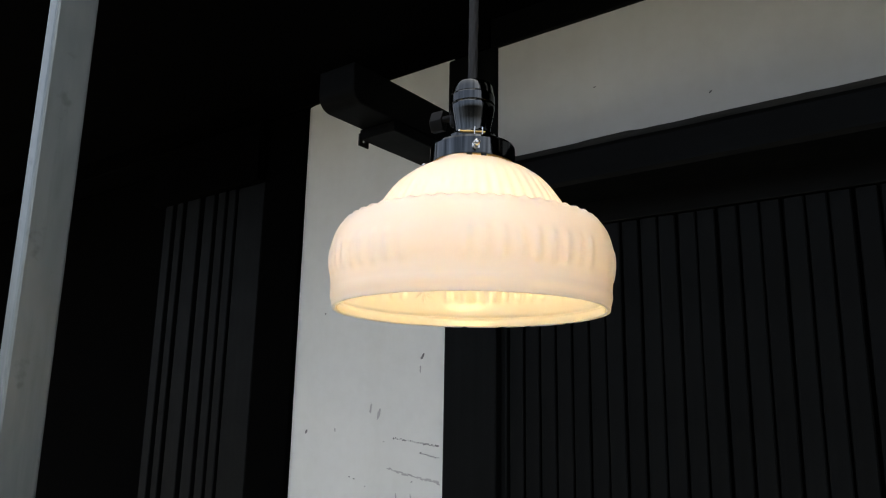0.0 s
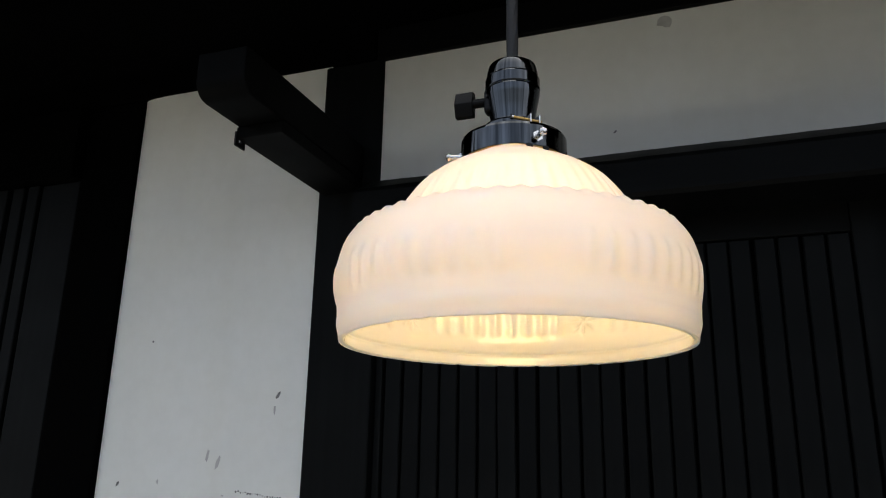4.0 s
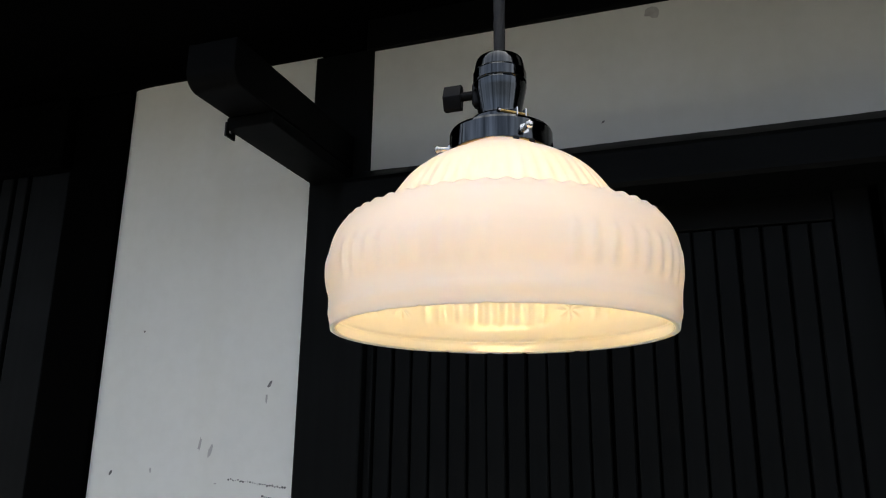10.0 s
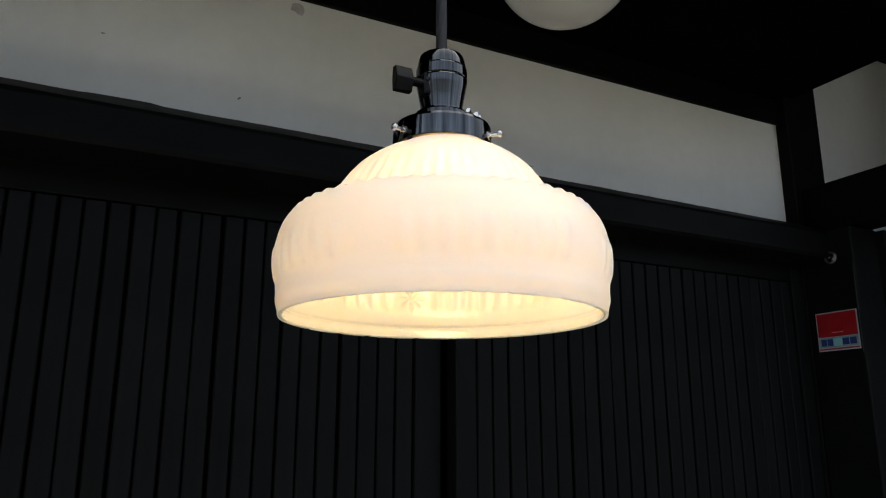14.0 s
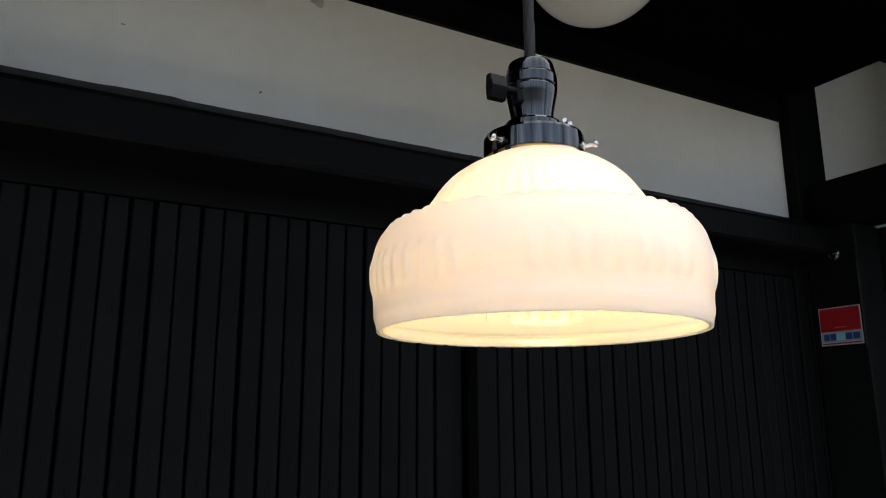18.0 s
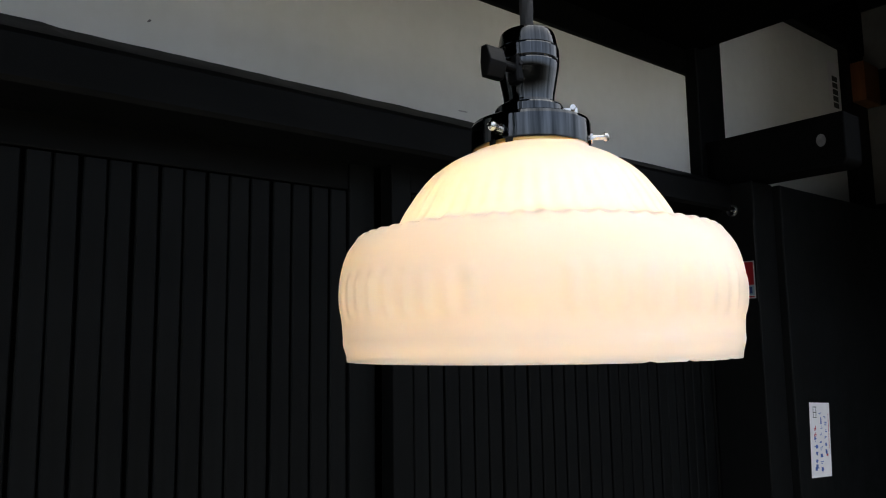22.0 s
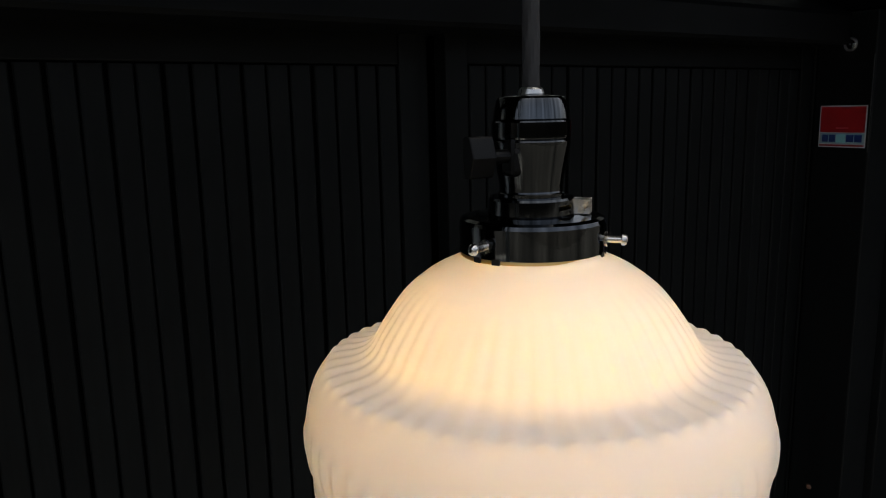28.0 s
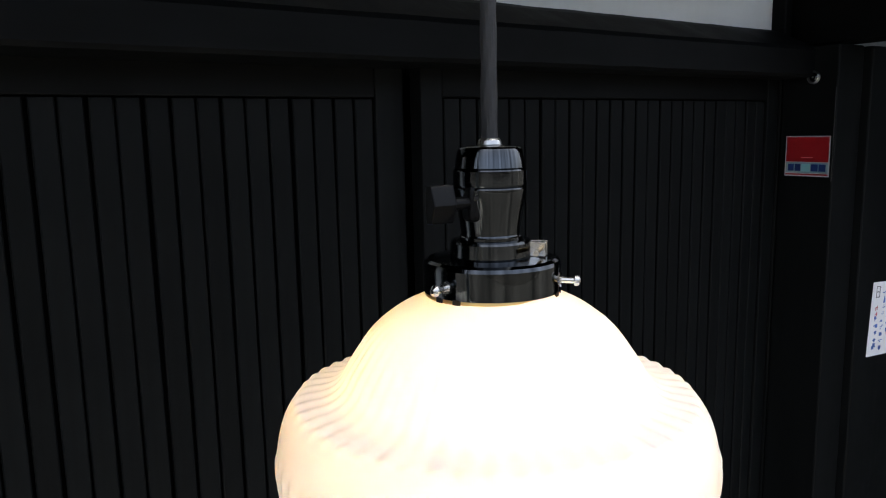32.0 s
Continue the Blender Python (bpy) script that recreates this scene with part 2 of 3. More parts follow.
# ---- building blocks ----
def empty(name, place=(0, 0, 0)):
    ob = new(name)
    ob.location = place
    return ob


def as_mesh(name, bm, mat, smooth=False):
    me = bpy.data.meshes.new(name)
    bm.to_mesh(me)
    bm.free()
    me.materials.append(mat)
    if smooth:
        me.shade_smooth()
    return me


def part(name, bm, mat, parent=None, label="", smooth=False):
    ob = new(name, as_mesh(name, bm, mat, smooth))
    ob.parent = parent
    if parent is not None:
        ob.matrix_parent_inverse = Matrix.Translation(-parent.location)
    if label:
        ob["label"] = label
    return ob


def box(x0, x1, y0, y1, z0, z1, bevel=0.003, segments=2):
    bm = bmesh.new()
    bmesh.ops.create_cube(bm, size=1, matrix=Matrix.LocRotScale(((x0 + x1) / 2, (y0 + y1) / 2, (z0 + z1) / 2), None, (x1 - x0, y1 - y0, z1 - z0)))
    if bevel:
        bmesh.ops.bevel(bm, geom=bm.edges[:], offset=bevel, segments=segments, profile=0.5, affect="EDGES")
    return bm


def prism(outline, axis, a, b, bevel=0.0):
    """A closed outline pushed along an axis from a to b. The outline's pairs are the other two axes in order."""
    bm = bmesh.new()
    place = {"x": lambda p, s: (s, p[0], p[1]), "y": lambda p, s: (p[0], s, p[1]), "z": lambda p, s: (p[0], p[1], s)}[axis]
    lo, hi = [bm.verts.new(place(p, a)) for p in outline], [bm.verts.new(place(p, b)) for p in outline]
    bm.faces.new(lo), bm.faces.new(hi)
    for i in range(len(outline)):
        j = (i + 1) % len(outline)
        bm.faces.new((lo[i], lo[j], hi[j], hi[i]))
    bmesh.ops.recalc_face_normals(bm, faces=bm.faces[:])
    if bevel:
        bmesh.ops.bevel(bm, geom=bm.edges[:], offset=bevel, segments=2, profile=0.5, affect="EDGES")
    return bm


def lathe(profile, steps=64, place=(0, 0, 0), closed=False):
    """Turns pairs of radius and height about the upright axis."""
    bm = bmesh.new()
    rings = []
    for r, z in profile:
        if r < 1e-6:
            rings.append([bm.verts.new((place[0], place[1], place[2] + z))])
        else:
            rings.append([bm.verts.new((place[0] + r * math.cos(2 * math.pi * k / steps), place[1] + r * math.sin(2 * math.pi * k / steps), place[2] + z)) for k in range(steps)])
    pairs = list(zip(rings, rings[1:])) + ([(rings[-1], rings[0])] if closed else [])
    for a, b in pairs:
        for k in range(steps):
            j = (k + 1) % steps
            if len(a) == 1 and len(b) > 1:
                bm.faces.new((a[0], b[j], b[k]))
            elif len(b) == 1 and len(a) > 1:
                bm.faces.new((a[k], a[j], b[0]))
            elif len(a) > 1:
                bm.faces.new((a[k], a[j], b[j], b[k]))
    bmesh.ops.recalc_face_normals(bm, faces=bm.faces[:])
    return bm


def rod(a, b, r, steps=16, r2=None):
    a, b = Vector(a), Vector(b)
    bm = bmesh.new()
    m = Matrix.Translation((a + b) / 2) @ (b - a).to_track_quat("Z", "Y").to_matrix().to_4x4()
    bmesh.ops.create_cone(bm, cap_ends=True, segments=steps, radius1=r, radius2=r if r2 is None else r2, depth=(b - a).length, matrix=m)
    return bm


def turned(bm, m):
    bmesh.ops.transform(bm, matrix=m, verts=bm.verts[:])
    return bm


def sharpen(ob, degrees=14):
    me = ob.data
    me.shade_smooth()
    me.set_sharp_from_angle(angle=radians(degrees))
    return ob


def blot(points, y, depth=0.0006):
    """A thin irregular fleck on the plaster, of an outline in x and z."""
    return prism(points, "y", y, y - depth)


# ---- the house front: setting ----
ground = part("ground", box(-60, 60, -60, 40, -0.1, 0.0, 0), CONCRETE)
tagged(ground, "dark asphalt ground in front of the house", "ground", kind="structure")

# unseen pale slab, added to bounce daylight up onto the plaster
bounce_apron = part("pavement", box(-6, 1.5, -2.2, 0.16, 0.0, 0.05, 0.008), plain("pale_bounce_stone", (0.45, 0.435, 0.395), 0.9, 0.12, 3.0, 0.1))
tagged(bounce_apron, "unseen pale slab added along the house front to bounce daylight up", "pavement", kind="structure")
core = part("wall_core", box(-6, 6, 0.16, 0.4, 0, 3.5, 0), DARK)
tagged(core, "black solid backing behind the house front, darkness in its colour", "wall", kind="structure")

Z_TOP, Z_BAND = 2.4262, 2.18
P1 = (-0.554, -0.431)
P2 = (1.279, 1.396)


def plaster_wall(name, x0, x1, z0, z1, label):
    ob = part(name, box(x0, x1, 0.0, 0.12, z0, z1, 0.002, 1), PLASTER)
    return tagged(ob, label, "wall", kind="structure")


EDGE = [(P1[0] + 0.01, 0.12), (-1.001, 0.12)] + [(-1.001 + 0.075 * (1 - math.cos(a)), 0.010 * (1 - math.sin(a))) for a in np.linspace(0, math.pi / 2, 9)] + [(P1[0] + 0.01, 0.0)]
panel = tagged(sharpen(part("wall_plaster_side", prism([(float(a), float(b)) for a, b in EDGE], "z", 0.02, Z_TOP + 0.03), PLASTER)), "white plaster wall panel with dark scuffs and smudges", "wall", kind="structure")
band = plaster_wall("wall_plaster_band", P1[1] - 0.01, P2[0] + 0.01, Z_BAND - 0.03, Z_TOP + 0.01, "narrow white plaster band above the sliding doors")
plaster_wall("wall_plaster_bay", P2[1] - 0.01, 2.175, 2.0, 2.712, "white plaster wall beyond the corner post")


def timber(name, bm, label, mat=WOOD, category="post"):
    return tagged(part(name, bm, mat), label, category, kind="structure")


timber("post_1", box(P1[0], P1[1], -0.006, 0.14, 0, 2.43, 0.004), "black-stained square timber post between plaster and doors")
timber("post_2", box(P2[0], P2[1], -0.032, 0.14, 0, 2.72, 0.004), "black-stained timber corner post beside the doors")
# post_3 takes the shade-darkened board colour, unlike the other posts
timber("post_3", box(-1.1415, -0.999, -0.004, 0.14, 0, 2.43, 0.004), "black-stained timber post beside the lattice, shade in its colour", SOFFIT)
timber("post_4", box(2.178, 2.30, -0.03, 0.14, 0, 2.72, 0.004), "black timber post at the end of the plaster wall")
LINTEL = [(-0.006, 2.181), (-0.03, 2.172), (-0.098, 2.134), (-0.104, 2.126), (-0.104, 2.078), (-0.098, 2.072), (0.13, 2.072), (0.13, 2.181)]


def lintel_mesh():
    """The lintel's outline along the doors; its upper edge, where the plaster stops, is uneven."""
    bm = bmesh.new()
    prev, n = None, 90
    for i in range(n + 1):
        x = P1[1] + (P2[0] - P1[1]) * i / n
        lift = 0.0014 * (noise.noise((x * 9, 3.1, 0)) + 0.6 * noise.noise((x * 31, 7.7, 0))) + (0.002 * max(0.0, 1 + (x + 0.131) / 0.22) if x < -0.131 else 0.0) - 0.003 * min(1.0, max(0.0, (x - 0.3) / 0.7))
        ring = [bm.verts.new((x, y, z + (lift if k in (0, 1, 7) else 0.0008 * noise.noise((x * 14, k * 2.3, 0))))) for k, (y, z) in enumerate(LINTEL)]
        if prev:
            for k in range(len(ring)):
                j = (k + 1) % len(ring)
                bm.faces.new((prev[k], prev[j], ring[j], ring[k]))
        else:
            bm.faces.new(ring)
        prev = ring
    bm.faces.new(prev)
    bmesh.ops.recalc_face_normals(bm, faces=bm.faces[:])
    return bm


timber("lintel", lintel_mesh(), "heavy black lintel beam above the sliding doors", BEAM, "beam")
timber("wall_plate_side", box(-6, P1[1] - 0.02, -0.006, 0.14, Z_TOP + 0.008, 2.492, 0.003), "black timber beam above the plaster panel, shade in its colour", SOFFIT, "beam")
timber("wall_plate", box(P1[1] - 0.015, 1.33, -0.008, 0.14, Z_TOP, 2.492, 0.003), "black timber beam under the eaves", BEAM, "beam")
timber("wall_plate_bay", box(P2[1], 5, -0.03, 0.14, 2.711, 2.905, 0.004), "black timber beam above the corner wall", BEAM, "beam")
# The plaster is greyed to carry the dimness of the recess.
east = part("wall_east", box(2.31, 2.45, -0.80, -0.012, 2.2, 2.905, 0.002, 1), plain("shade_grey_plaster", (0.12, 0.118, 0.112), 0.9, 0.2, 9, 0.1))
tagged(east, "plaster side wall standing out from the house, recess shade in its grey", "wall", kind="structure")
timber("east_rail", box(2.298, 2.45, -0.80, -0.014, 2.53, 2.65, 0.003), "black timber rail across the side wall", BEAM, "beam")
timber("east_plate", box(2.298, 2.45, -0.80, -0.014, 2.865, 2.905, 0.003), "black timber beam along the top of the side wall", BEAM, "beam")
timber("east_base", box(2.298, 2.45, -0.80, -0.014, 0.0, 2.205, 0.003), "black boarded lower part of the side wall", WOOD, "wall")

# three added panels, out of view, that keep daylight off the bay plaster
timber("porch_wall", box(1.93, 2.295, -0.78, -0.70, 0.0, 2.90, 0.003), "added black wall that blocks daylight from the side recess", WOOD, "wall")
timber("porch_front", box(1.55, 1.968, -0.52, -0.46, 1.98, 2.90, 0.003), "added black panel that blocks daylight in front of the side recess", WOOD, "wall")
timber("porch_side", box(1.93, 1.966, -0.70, -0.522, 0.0, 2.90, 0.003), "added black return panel that blocks daylight from the side recess", WOOD, "wall")
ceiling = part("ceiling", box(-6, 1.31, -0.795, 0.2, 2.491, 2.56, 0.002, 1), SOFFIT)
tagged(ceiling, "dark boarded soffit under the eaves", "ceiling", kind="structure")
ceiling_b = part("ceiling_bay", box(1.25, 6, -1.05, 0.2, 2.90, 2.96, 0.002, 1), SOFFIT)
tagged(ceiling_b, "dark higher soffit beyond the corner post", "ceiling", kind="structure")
# Roof and fascia are unseen; their reach sets how much sky gets in.
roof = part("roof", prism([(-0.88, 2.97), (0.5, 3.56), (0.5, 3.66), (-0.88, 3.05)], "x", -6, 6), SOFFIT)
tagged(roof, "unseen dark sloping roof, added to block the sky over the eaves", "roof", kind="structure")
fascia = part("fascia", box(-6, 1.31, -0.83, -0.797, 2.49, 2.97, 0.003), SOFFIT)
tagged(fascia, "unseen dark board along the eave edge, added to block the sky", "fascia", kind="structure")

# plain dark wall added behind the camera, so the socket mirrors dark below the horizon
tagged(part("far_blocker", box(-30, 30, -8.3, -8.0, 0, 1.25, 0.01, 1), FAR_WALL), "added plain dark wall behind the camera for dark reflections", "wall", kind="structure")
# ---- sliding doors of upright boards ----
PITCH, GAP = 0.033, 0.004


def board_mesh(width, z0, z1, seed):
    """A narrow board with rounded arrises whose edges waver a little along its height."""
    bm = bmesh.new()
    w, c, prev, n = width / 2, 0.0018, None, 16
    for i in range(n + 1):
        z = z0 + (z1 - z0) * (i / n) ** 0.55
        a, b = 0.0011 * noise.noise((seed, z * 5, 0.2)), 0.0011 * noise.noise((seed + 40, z * 5, 0.7))
        ring = [bm.verts.new((x, y, z)) for x, y in ((-w + a, 0), (-w + a, -0.009 + c), (-w + a + c, -0.009), (w + b - c, -0.009), (w + b, -0.009 + c), (w + b, 0))]
        if prev:
            for k in range(6):
                j = (k + 1) % 6
                bm.faces.new((prev[k], prev[j], ring[j], ring[k]))
        else:
            bm.faces.new(ring)
        prev = ring
    bm.faces.new(prev)
    bmesh.ops.recalc_face_normals(bm, faces=bm.faces[:])
    return as_mesh("slat", bm, WOOD)


SLATS = [board_mesh(PITCH - GAP, 0.16, 2.026, 3.7 * k) for k in range(9)]


def sliding_door(name, x0, x1, first, count, y, label):
    d = tagged(empty(name, ((x0 + x1) / 2, y + 0.015, 0.02)), label, "door", "sliding doors", "structure")
    part("backing", box(x0 + 0.01, x1 - 0.01, y + 0.010, y + 0.024, 0.1, 2.06, 0), SOFFIT, d)
    left, right = first - PITCH / 2 + PITCH / 2, first + PITCH * count
    part("stile", box(x0, left - GAP / 2, y - 0.003, y + 0.03, 0.02, 2.075, 0.0025), WOOD, d)
    part("stile", box(right + GAP / 2, x1, y - 0.003, y + 0.03, 0.02, 2.075, 0.0025), WOOD, d)
    part("rail", box(left - GAP / 2, right + GAP / 2, y - 0.001, y + 0.028, 2.0285, 2.0745, 0.0025), BEAM, d)
    part("rail", box(left - GAP / 2, right + GAP / 2, y - 0.001, y + 0.028, 0.02, 0.155, 0.0025), BEAM, d)
    for k in range(count):
        s = new("slat", SLATS[random.randrange(9)])
        s.parent = d
        s.matrix_parent_inverse = Matrix.Translation(-d.location)
        s.location = (first + PITCH * (k + 0.5), y + 0.0095 + random.uniform(-0.0007, 0.0007), 0)
        s.rotation_euler = (0, random.uniform(-0.0006, 0.0006), random.uniform(-0.012, 0.012))
    return d


sliding_door("door_1", -0.43, 0.362, -0.415, 22, 0.012, "black sliding door of narrow upright boards")
sliding_door("door_2", 0.372, 1.278, 0.414, 25, -0.022, "black sliding door of narrow upright boards, in front of the other")

# ---- bracket arms under the eaves ----
def rounded_arm(y_end, z0, z1, r):
    pts = [(0.05, z0), (0.05, z1), (y_end, z1)]
    for k in range(7):
        a = math.radians(180 + 15 * k)
        pts.append((y_end + r + r * math.cos(a), z0 + r + r * math.sin(a)))
    return pts


def bracket_arm(x0, x1, y_end, z0, r, label, eye_plate):
    a = tagged(empty("bracket_arm", ((x0 + x1) / 2, 0, 2.18)), label, "bracket", "bracket arms", "structure")
    part("arm", prism(rounded_arm(y_end, z0, 2.254, r), "x", x0, x1, 0.003), ARM, a)
    if eye_plate:
        part("corbel", box(x0, x1, -0.275, 0.05, 2.167, 2.186, 0.002), ARM, a)
        bm = bmesh.new()
        outer = [(-0.277, 2.156), (-0.253, 2.156), (-0.253, 2.178), (-0.277, 2.178)]
        inner = [(-0.269, 2.163), (-0.262, 2.163), (-0.262, 2.171), (-0.269, 2.171)]
        for s in (x0 - 0.001, x0 + 0.002):
            vo, vi = [bm.verts.new((s, *p)) for p in outer], [bm.verts.new((s, *p)) for p in inner]
            for i in range(4):
                j = (i + 1) % 4
                bm.faces.new((vo[i], vo[j], vi[j], vi[i]))
        v = bm.verts[:]
        for i in range(4):
            j = (i + 1) % 4
            bm.faces.new((v[i], v[j], v[8 + j], v[8 + i]))
            bm.faces.new((v[4 + i], v[4 + j], v[12 + j], v[12 + i]))
        bmesh.ops.recalc_face_normals(bm, faces=bm.faces[:])
        part("eye_plate", bm, IRON, a, "small black iron plate with a hole")
    return a


bracket_arm(-0.546, -0.464, -0.378, 2.187, 0.026, "black rounded timber bracket arm with an iron eye plate", True)
arm_b = bracket_arm(1.302, 1.382, -0.352, 2.140, 0.018, "black rounded timber bracket arm on the corner post", False)
part("peg", prism([(-0.303 + 0.010 * math.cos(a * 0.5236), 2.199 + 0.014 * math.sin(a * 0.5236)) for a in range(12)], "x", 1.3005, 1.3045), PEG, arm_b, "grey oval peg end")

# ---- corner jamb and side panel ----
jamb = timber("jamb", box(1.276, 1.368, -0.156, -0.034, 0, 2.135, 0.004), "black timber jamb with a sticker and a lens", WOOD, "jamb")
part("bolt", turned(lathe([(0, 0.0035), (0.004, 0.003), (0.0062, 0.0015), (0.0066, 0), (0, 0)], 20), Matrix.Translation((1.2762, -0.084, 1.11)) @ Matrix.Rotation(radians(-90), 4, "Y")), RUST, jamb, "rusty bolt head", True)
timber("side_panel", box(1.372, 2.296, -0.172, -0.13, 0.0, 2.133, 0.004), "black panel wall beyond the jamb", WOOD, "wall")

# ---- lattice beyond the plaster ----
timber("lattice_stile", box(-1.249, -1.143, -0.003, 0.06, 0, 2.265, 0.003), "dark grey weathered board beside the lattice", LATTICE, "board")
lattice = tagged(empty("lattice", (-1.42, 0.03, 0.3)), "dark weathered lattice screen of upright wooden slats", "lattice", kind="structure")
for x0, x1 in ((-1.289, -1.257), (-1.334, -1.300), (-1.394, -1.349), (-1.477, -1.414), (-1.526, -1.495), (-1.583, -1.545)):
    part("slat", box(x0 + 0.001, x1 - 0.001, -0.006, 0.012, 0.3, 2.265, 0.002, 1), LATTICE, lattice)
# black sheet for the unlit space past the lattice
timber("wall_west", box(-4.0, -1.60, 0.10, 0.158, 0, 2.43, 0.002), "black sheet standing in for the darkness beyond the lattice", DARK, "wall")
# black board in place of the shade that swallows the lattice top
timber("lattice_rail", box(-1.62, -1.143, -0.03, 0.1, 2.266, 2.425, 0.003), "black board standing in for the shade above the lattice", SOFFIT, "beam")

steel_post = tagged(part("steel_post", box(-0.486, -0.463, -0.846, -0.80, 0, 2.491, 0.0035), GALV), "grey galvanised square steel post with scratches", "post")

# ---- globe lamp under the soffit ----
gx, gy, gz, gr = 0.374, -0.364, 2.3835, 0.107
globe_lamp = tagged(empty("globe_lamp", (gx, gy, 2.491)), "unlit white glass globe lamp on the dark soffit", "lamp")
prof = [(gr * math.sin(a), gz + gr * math.cos(a)) for a in np.linspace(math.radians(24), math.pi, 40)]
part("globe", lathe([(max(r, 0), z) for r, z in prof[:-1]] + [(0, gz - gr)], 72, (gx, gy, 0)), GLOBE, globe_lamp, smooth=True)
part("base", lathe([(0, 2.49), (0.062, 2.49), (0.064, 2.482), (0.06, 2.472), (0.05, 2.468), (0, 2.468)], 48, (gx, gy, 0)), BLACK_PLATE, globe_lamp, "black round ceiling base", smooth=True)

# ---- the pendant lamp ----
LX, LY = 0.0, -0.698
RIM = 1.7735
lamp = tagged(empty("pendant_lamp", (LX, LY, RIM)), "lit pendant lamp with a ribbed milk-glass shade and black socket", "lamp")
OUTER = [(0.1092, 0.0), (0.1096, 0.0025), (0.1097, 0.0052), (0.1109, 0.0074), (0.1115, 0.0088), (0.1111, 0.0104), (0.1109, 0.0125), (0.1111, 0.0155), (0.1112, 0.019),
         (0.1115, 0.0225), (0.1123, 0.0265), (0.1131, 0.0305), (0.1134, 0.038), (0.1126, 0.0465), (0.1108, 0.0545), (0.1085, 0.0605), (0.1052, 0.0652), (0.1010, 0.0687), (0.0965, 0.0697), (0.0925, 0.0700),
         (0.0880, 0.0708), (0.0835, 0.0726), (0.0790, 0.0765), (0.0755, 0.0834), (0.0725, 0.0880), (0.0698, 0.0920), (0.0668, 0.0965), (0.0636, 0.1005), (0.0598, 0.1045), (0.0555, 0.1078),
         (0.0505, 0.1115), (0.0450, 0.1146), (0.0395, 0.1170), (0.0352, 0.1191), (0.0328, 0.1212), (0.0318, 0.1285)]


def shade_mesh():
    """Turned opal glass: fluted dome, shoulder beads, groups of short ribs on the belt with a star between them."""
    n_ang = 880
    p = np.array(OUTER)
    s = np.r_[0, np.cumsum(np.hypot(*np.diff(p, axis=0).T))]
    q = np.linspace(0, s[-1], 190)
    r, z = np.interp(q, s, p[:, 0]), np.interp(q, s, p[:, 1])
    k = np.ones(7) / 7
    r[3:-3], z[3:-3] = np.convolve(r, k, "valid"), np.convolve(z, k, "valid")
    dr, dz = np.gradient(r), np.gradient(z)
    ln = np.hypot(dr, dz)
    nr, nz = dz / ln, -dr / ln
    ang = np.linspace(0, 2 * math.pi, n_ang, endpoint=False)
    step = lambda x, a, b: np.clip((x - a) / (b - a), 0, 1) ** 2 * (3 - 2 * np.clip((x - a) / (b - a), 0, 1))
    # flutes of the dome, fading out towards the neck and ending in round beads on the shoulder
    count = 54
    flute = 0.5 + 0.5 * np.cos(count * ang)
    off = ((ang * count / (2 * math.pi) + 0.5) % 1 - 0.5) * 2 * math.pi / count
    up = np.where(z > 0.06, 1 - step(r, 0.0990, 0.1035), 0) * (1 - step(z, 0.084, 0.113))
    height = 0.00075 * up[:, None] * (flute[None, :] - 0.5)
    bead = np.where(z > 0.06, np.exp(-((r - 0.1018) / 0.0022) ** 2), 0)
    height += 0.0011 * bead[:, None] * np.exp(-(off * 0.0992 / 0.0032) ** 2)[None, :]
    # belt: five groups of ten short ribs with rounded ends
    local = (np.degrees(ang) - (-90 + 22.5) + 36) % 72 - 36
    over = np.maximum(0, np.maximum(0.0262 - z, z - 0.0410)) * 0.9
    for sgn in (-1, 1):
        for j in range(5):
            u = (local - sgn * (11.3 + 6.17 * j)) * math.pi / 180 * 0.113
            height += 0.00105 * np.exp(-(u[None, :] ** 2 + over[:, None] ** 2) / 0.0037 ** 2)
    # a star of eight rays in each plain field
    u, v = local[None, :] * math.pi / 180 * 0.113, (z - 0.033)[:, None]
    rad, th = np.hypot(u, v), np.arctan2(v, u)
    ray = np.abs(np.cos(4 * th)) ** 6 * np.exp(-((rad - 0.006) / 0.0045) ** 2) + 0.8 * np.exp(-(rad / 0.0018) ** 2)
    star = 0.0012 * ray * (rad < 0.014)
    # hand-blown unevenness, and a rim with small nicks
    for a, b, c in ((3, 0.00025, 0.4), (5, 0.00018, 1.9), (2, 0.0003, 2.7)):
        height += b * np.sin(a * ang + c)[None, :] * step(z, 0.0, 0.02)[:, None]
    R, Z = r[:, None] + height * nr[:, None], z[:, None] + height * nz[:, None]
    relief_in = np.interp(z, [0, 0.02, 0.05, 0.07, 0.13], [0.35, 1.2, 1.2, 0.75, 0.75])[:, None] * height + star + 0.0008 * np.exp(-((z - 0.0085) / 0.0018) ** 2)[:, None]
    # the glass is thinner under each flute of the shoulder and under its bead
    ledge = np.where(z > 0.055, step(r, 0.070, 0.080) * (1 - step(r, 0.1010, 0.1055)), 0)
    relief_in = relief_in + 0.0007 * bead[:, None] * np.exp(-(off * 0.0992 / 0.0034) ** 2)[None, :] + (0.0009 * ledge + 0.0005 * up * (1 - ledge))[:, None] * (flute[None, :] - 0.5)
    wall = np.interp(z, [0, 0.046, 0.056, 0.066, 0.077, 0.088, 0.104, 0.116, 0.13], [0.0034, 0.0032, 0.0023, 0.0016, 0.0014, 0.0022, 0.0025, 0.0042, 0.0046])[:, None]
    soft = r.copy()
    soft[3:-3] = np.convolve(r, np.ones(7) / 7, "valid")
